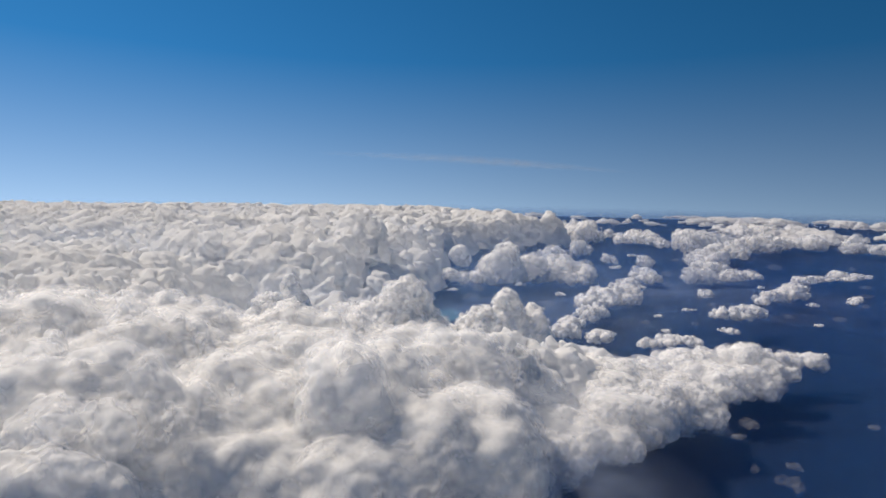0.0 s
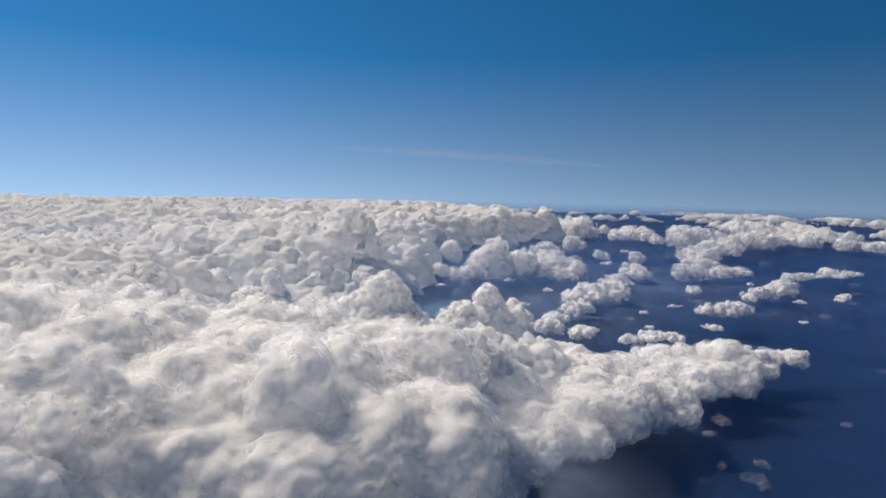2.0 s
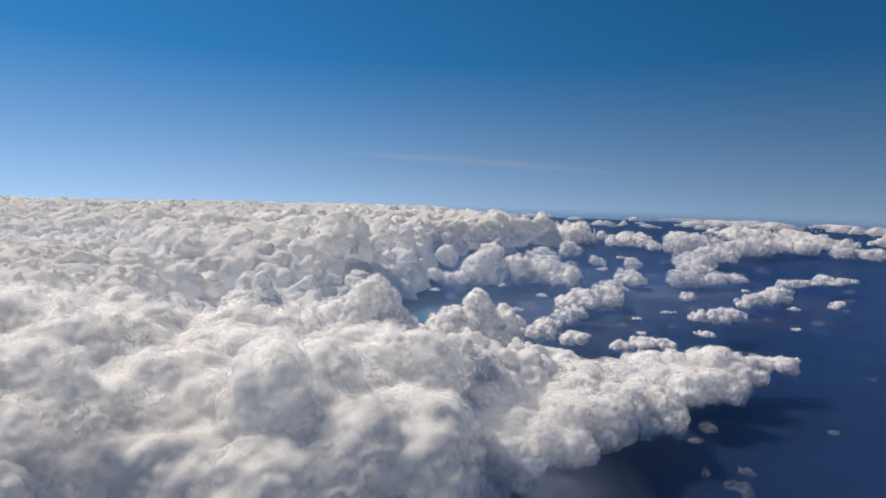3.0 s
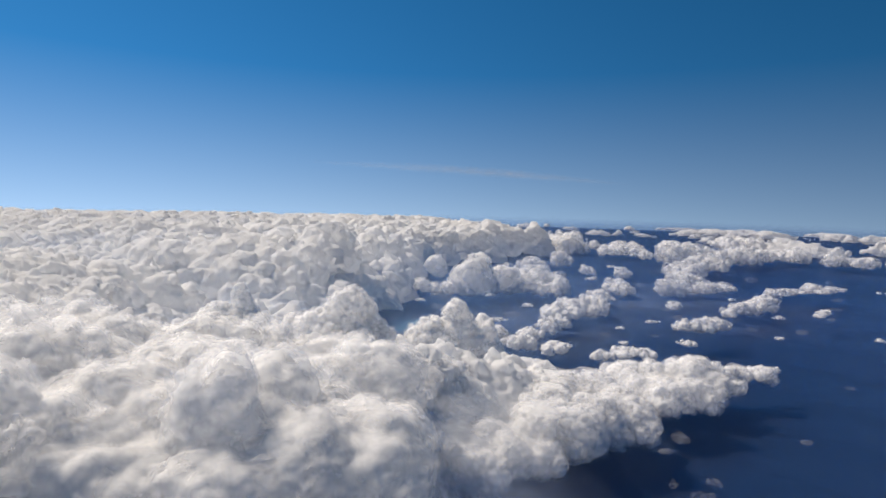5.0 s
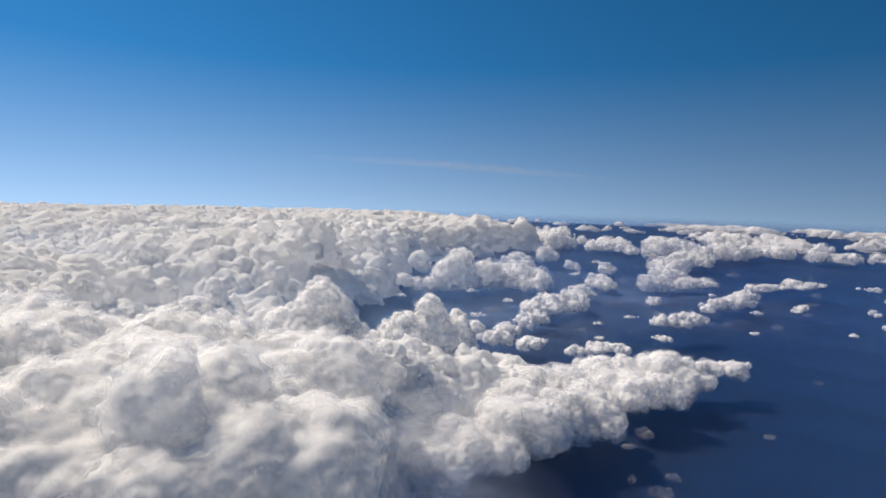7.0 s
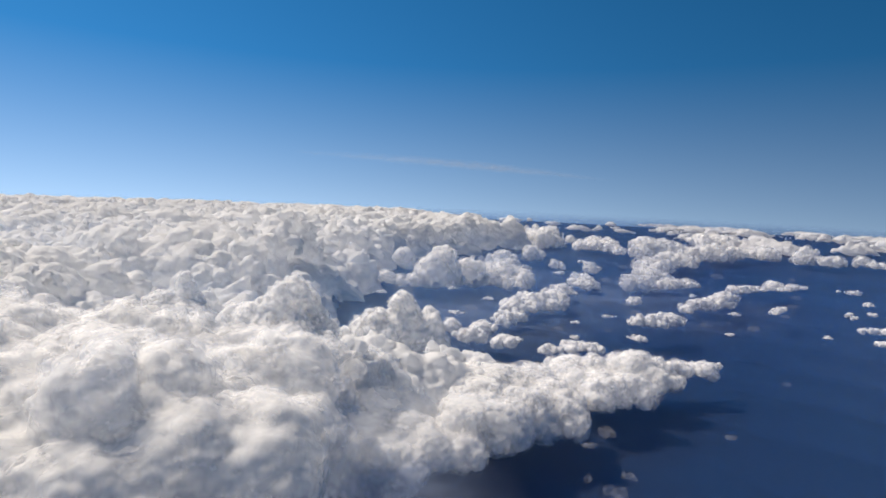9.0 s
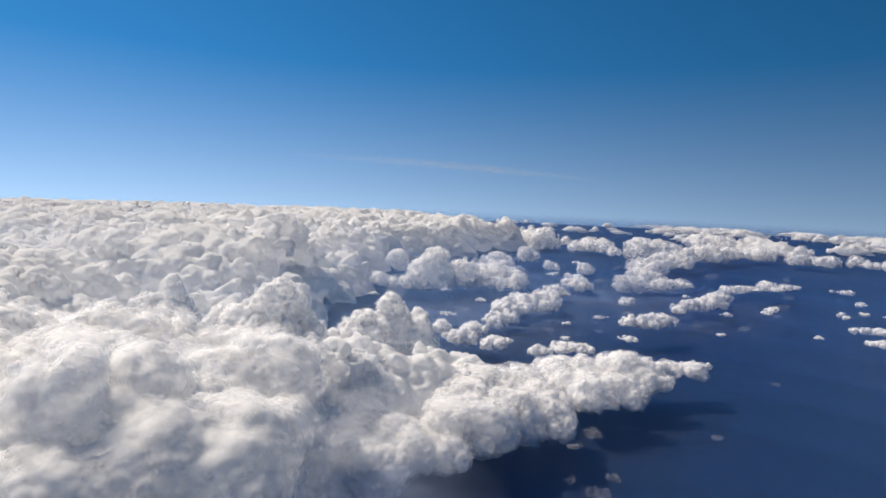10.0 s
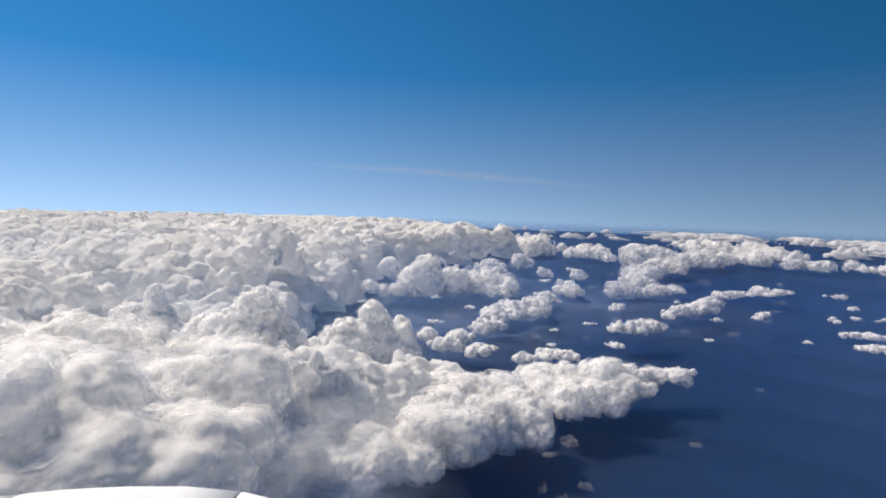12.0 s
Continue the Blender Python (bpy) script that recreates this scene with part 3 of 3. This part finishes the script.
def scatter_height(x, y):
    cover = swell(x, y, 260, 61) * 0.6 + swell(x, y, 110, 62) * 0.5 + swell(x, y, 50, 63) * 0.25
    edge = smooth(inside(x, y, [(300, 1050), (900, 900), (1500, 1000), (3800, 4500), (-50, 4500), (120, 1700)]), -60, 200)
    return BASE - 45 + 50 * np.clip((cover - 0.2) * 2.5, 0, 1) ** 0.5 * edge


named(grow("distant_cumulus_field", (0.02, math.log(900), 0), (0.98, math.log(2400), 80), (0.0045, 0.0075, 3.0), slab(scatter_height, BASE),
            [(60, 20), (28, 12), (13, 6)], CLOUD_FAR, 51, parted=False, fan=True),
       "broken field of distant white cumulus clouds", kind="stuff")
named(grow("horizon_cumulus_field", (-0.02, math.log(2350), -60), (0.98, math.log(4600), 80), (0.006, 0.009, 5), slab(scatter_height, BASE),
            [(120, 20), (60, 9)], CLOUD_FAR, 52, parted=False, fan=True),
       "thin broken clouds along the horizon", kind="stuff")


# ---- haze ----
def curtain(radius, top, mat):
    """A see-through ring round the place, added to stand in for airlight."""
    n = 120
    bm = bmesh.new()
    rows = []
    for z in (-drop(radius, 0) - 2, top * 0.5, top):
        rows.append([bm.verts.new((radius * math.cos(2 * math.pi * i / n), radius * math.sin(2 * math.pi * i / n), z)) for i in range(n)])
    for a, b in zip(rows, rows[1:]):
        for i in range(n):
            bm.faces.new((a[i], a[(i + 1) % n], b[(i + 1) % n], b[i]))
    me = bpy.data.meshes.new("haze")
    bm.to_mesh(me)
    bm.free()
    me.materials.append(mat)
    return tagged(new("haze", me), "see-through bluish ring added to stand in for airlight", "haze", kind="structure")


# the air's blue is painted on these rings; the near ones lift the sea's shadows
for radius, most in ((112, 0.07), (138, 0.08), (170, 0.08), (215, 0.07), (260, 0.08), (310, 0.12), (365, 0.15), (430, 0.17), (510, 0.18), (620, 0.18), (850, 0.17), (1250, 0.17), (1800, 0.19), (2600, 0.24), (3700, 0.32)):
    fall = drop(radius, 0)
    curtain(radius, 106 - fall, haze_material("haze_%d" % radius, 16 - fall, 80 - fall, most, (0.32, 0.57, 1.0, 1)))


# thin low mist between the clouds, added also to lighten dark hollows and sea
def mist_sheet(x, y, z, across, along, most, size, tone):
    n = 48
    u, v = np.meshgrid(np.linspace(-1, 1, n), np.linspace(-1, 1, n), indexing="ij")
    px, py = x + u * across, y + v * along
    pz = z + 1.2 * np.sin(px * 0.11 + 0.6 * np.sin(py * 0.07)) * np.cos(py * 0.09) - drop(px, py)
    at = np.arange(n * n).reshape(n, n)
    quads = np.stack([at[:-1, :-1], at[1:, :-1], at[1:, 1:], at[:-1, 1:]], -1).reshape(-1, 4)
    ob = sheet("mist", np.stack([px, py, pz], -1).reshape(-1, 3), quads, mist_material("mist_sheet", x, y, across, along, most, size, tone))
    tagged(ob, "thin torn mist sheet, added also to lighten shade", "mist", "sheets of mist")


# blue put into the mist so the shade below the bank reads grey
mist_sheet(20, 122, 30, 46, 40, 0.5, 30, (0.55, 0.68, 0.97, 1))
# white fill over the hollow beside the bank, lightening its shaded flank
mist_sheet(30, 134, 43, 24, 34, 0.6, 12, (0.92, 0.94, 0.97, 1))
# over open water: the blue of hazy air put into the mist's colour
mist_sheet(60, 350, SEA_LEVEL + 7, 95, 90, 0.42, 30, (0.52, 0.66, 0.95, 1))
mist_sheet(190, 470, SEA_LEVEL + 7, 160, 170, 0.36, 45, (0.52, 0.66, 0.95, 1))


def streak(start, end, width, most):
    """A long faint ribbon of high ice cloud, arched a little and frayed along its rims."""
    m, n, l, o = material("ice_cloud")
    uv = n.new("ShaderNodeUVMap")
    xyz = n.new("ShaderNodeSeparateXYZ")
    l.new(uv.outputs[0], xyz.inputs[0])
    along = ramp(n, l, xyz.outputs["X"], [(0.0, (0, 0, 0)), (0.3, (0.45,) * 3), (0.62, (1, 1, 1)), (0.75, (0.45,) * 3), (1.0, (0, 0, 0))])
    across = ramp(n, l, xyz.outputs["Y"], [(0.0, (0, 0, 0)), (0.42, (1, 1, 1)), (0.55, (0.8,) * 3), (1.0, (0, 0, 0))])
    geo = n.new("ShaderNodeNewGeometry")
    rag = ramp(n, l, noise_node(n, l, 0.012, 5, 0.6, geo.outputs["Position"]).outputs[0], [(0.3, (0.2 * most,) * 3), (0.7, (most,) * 3)])
    a, b = n.new("ShaderNodeMath"), n.new("ShaderNodeMath")
    a.operation = b.operation = "MULTIPLY"
    l.new(along.outputs[0], a.inputs[0])
    l.new(across.outputs[0], a.inputs[1])
    l.new(a.outputs[0], b.inputs[0])
    l.new(rag.outputs[0], b.inputs[1])
    white = n.new("ShaderNodeMixShader")
    white.inputs[0].default_value = 0.35
    for slot, kind in ((1, "ShaderNodeBsdfDiffuse"), (2, "ShaderNodeBsdfTranslucent")):
        l.new(n.new(kind).outputs[0], white.inputs[slot])
    clear = n.new("ShaderNodeBsdfTransparent")
    mix = n.new("ShaderNodeMixShader")
    l.new(b.outputs[0], mix.inputs[0])
    l.new(clear.outputs[0], mix.inputs[1])
    l.new(white.outputs[0], mix.inputs[2])
    l.new(mix.outputs[0], o.inputs[0])
    bm = bmesh.new()
    layer = bm.loops.layers.uv.new("along")
    steps, lanes = 60, 6
    grid = []
    for i in range(steps + 1):
        u = i / steps
        mid = start.lerp(end, u) + Vector((0, 0, 14 * math.sin(math.pi * u)))
        grid.append([bm.verts.new(mid + Vector((0, 1.2 * width * (j / lanes - 0.5), width * (0.35 + 0.65 * math.sin(math.pi * u)) * (j / lanes - 0.5)))) for j in range(lanes + 1)])
    for i in range(steps):
        for j in range(lanes):
            f = bm.faces.new((grid[i][j], grid[i + 1][j], grid[i + 1][j + 1], grid[i][j + 1]))
            for loop, (u, v) in zip(f.loops, ((i, j), (i + 1, j), (i + 1, j + 1), (i, j + 1))):
                loop[layer].uv = (u / steps, v / lanes)
    me = bpy.data.meshes.new("cirrus_cloud")
    bm.to_mesh(me)
    bm.free()
    me.materials.append(m)
    return tagged(new("backdrop_cirrus", me), "faint white streak of high cirrus in the blue sky", "cloud", kind="structure")


streak(Vector((-760, 3300, 318)), Vector((1150, 3300, 232)), 64, 0.5)

# ---- the engine under the wing ----
def lathe(name, profile, mat, parent, label="", n=72):
    """A body turned about the x axis from (x, radius) pairs."""
    bm = bmesh.new()
    rings = [[bm.verts.new((x, r * math.cos(2 * math.pi * i / n), r * math.sin(2 * math.pi * i / n))) for i in range(n)] for x, r in profile]
    for a, b in zip(rings, rings[1:]):
        for i in range(n):
            f = bm.faces.new((a[i], b[i], b[(i + 1) % n], a[(i + 1) % n]))
            f.smooth = True
    bmesh.ops.recalc_face_normals(bm, faces=bm.faces)
    me = bpy.data.meshes.new(name)
    bm.to_mesh(me)
    bm.free()
    me.materials.append(mat)
    ob = new(name, me)
    ob.parent = parent
    if label:
        ob["label"] = label
    return ob


def nacelle(m):
    """Metres of the real engine; the pose m brings it to the place's scale."""
    white = paint_material("nacelle_paint", (0.78, 0.79, 0.8), 0.35)
    dark = paint_material("seal_rubber", (0.05, 0.05, 0.05), 0.7)
    steel = paint_material("lip_metal", (0.6, 0.6, 0.62), 0.28, 1.0)
    root = tagged(new("engine_nacelle"), "white painted jet engine nacelle below the wing", "jet engine")
    lathe("fan_cowl", [(-1.55, 1.02), (-1.55, 1.14), (-1.2, 1.165), (-0.6, 1.175), (0.0, 1.155), (0.55, 1.085), (0.56, 0.96)], white, root)
    lathe("inlet_cowl", [(0.58, 0.96), (0.58, 1.08), (0.9, 1.0), (1.2, 0.915), (1.35, 0.865), (1.355, 0.8)], white, root)
    lathe("inlet_lip", [(1.36, 0.8), (1.36, 0.86), (1.46, 0.825), (1.52, 0.785), (1.52, 0.74), (1.45, 0.71), (1.2, 0.70)], steel, root, "polished metal inlet lip")
    lathe("thrust_reverser", [(-1.58, 1.0), (-1.58, 1.135), (-2.2, 1.10), (-2.9, 1.0), (-3.3, 0.9), (-3.3, 0.85)], white, root)
    for x, r in ((0.57, 1.072), (-1.565, 1.128)):
        lathe("panel_seam", [(x - 0.012, r - 0.02), (x - 0.012, r), (x + 0.012, r), (x + 0.012, r - 0.02)], dark, root, "dark sealed panel joint")
    lathe("fan_spinner", [(1.25, 0.01), (1.1, 0.14), (0.85, 0.28), (0.7, 0.33)], dark, root, "dark fan spinner")
    lathe("fan_duct", [(1.2, 0.69), (-1.5, 0.72), (-1.5, 0.02)], dark, root, "dark fan duct")
    root.matrix_world = m @ Matrix.Diagonal((1 / 54, 1 / 54, 1 / 54, 1))
    return root


nacelle(pose(49.6653, 4.8030, 95.8163, 0, 0, 5.5))
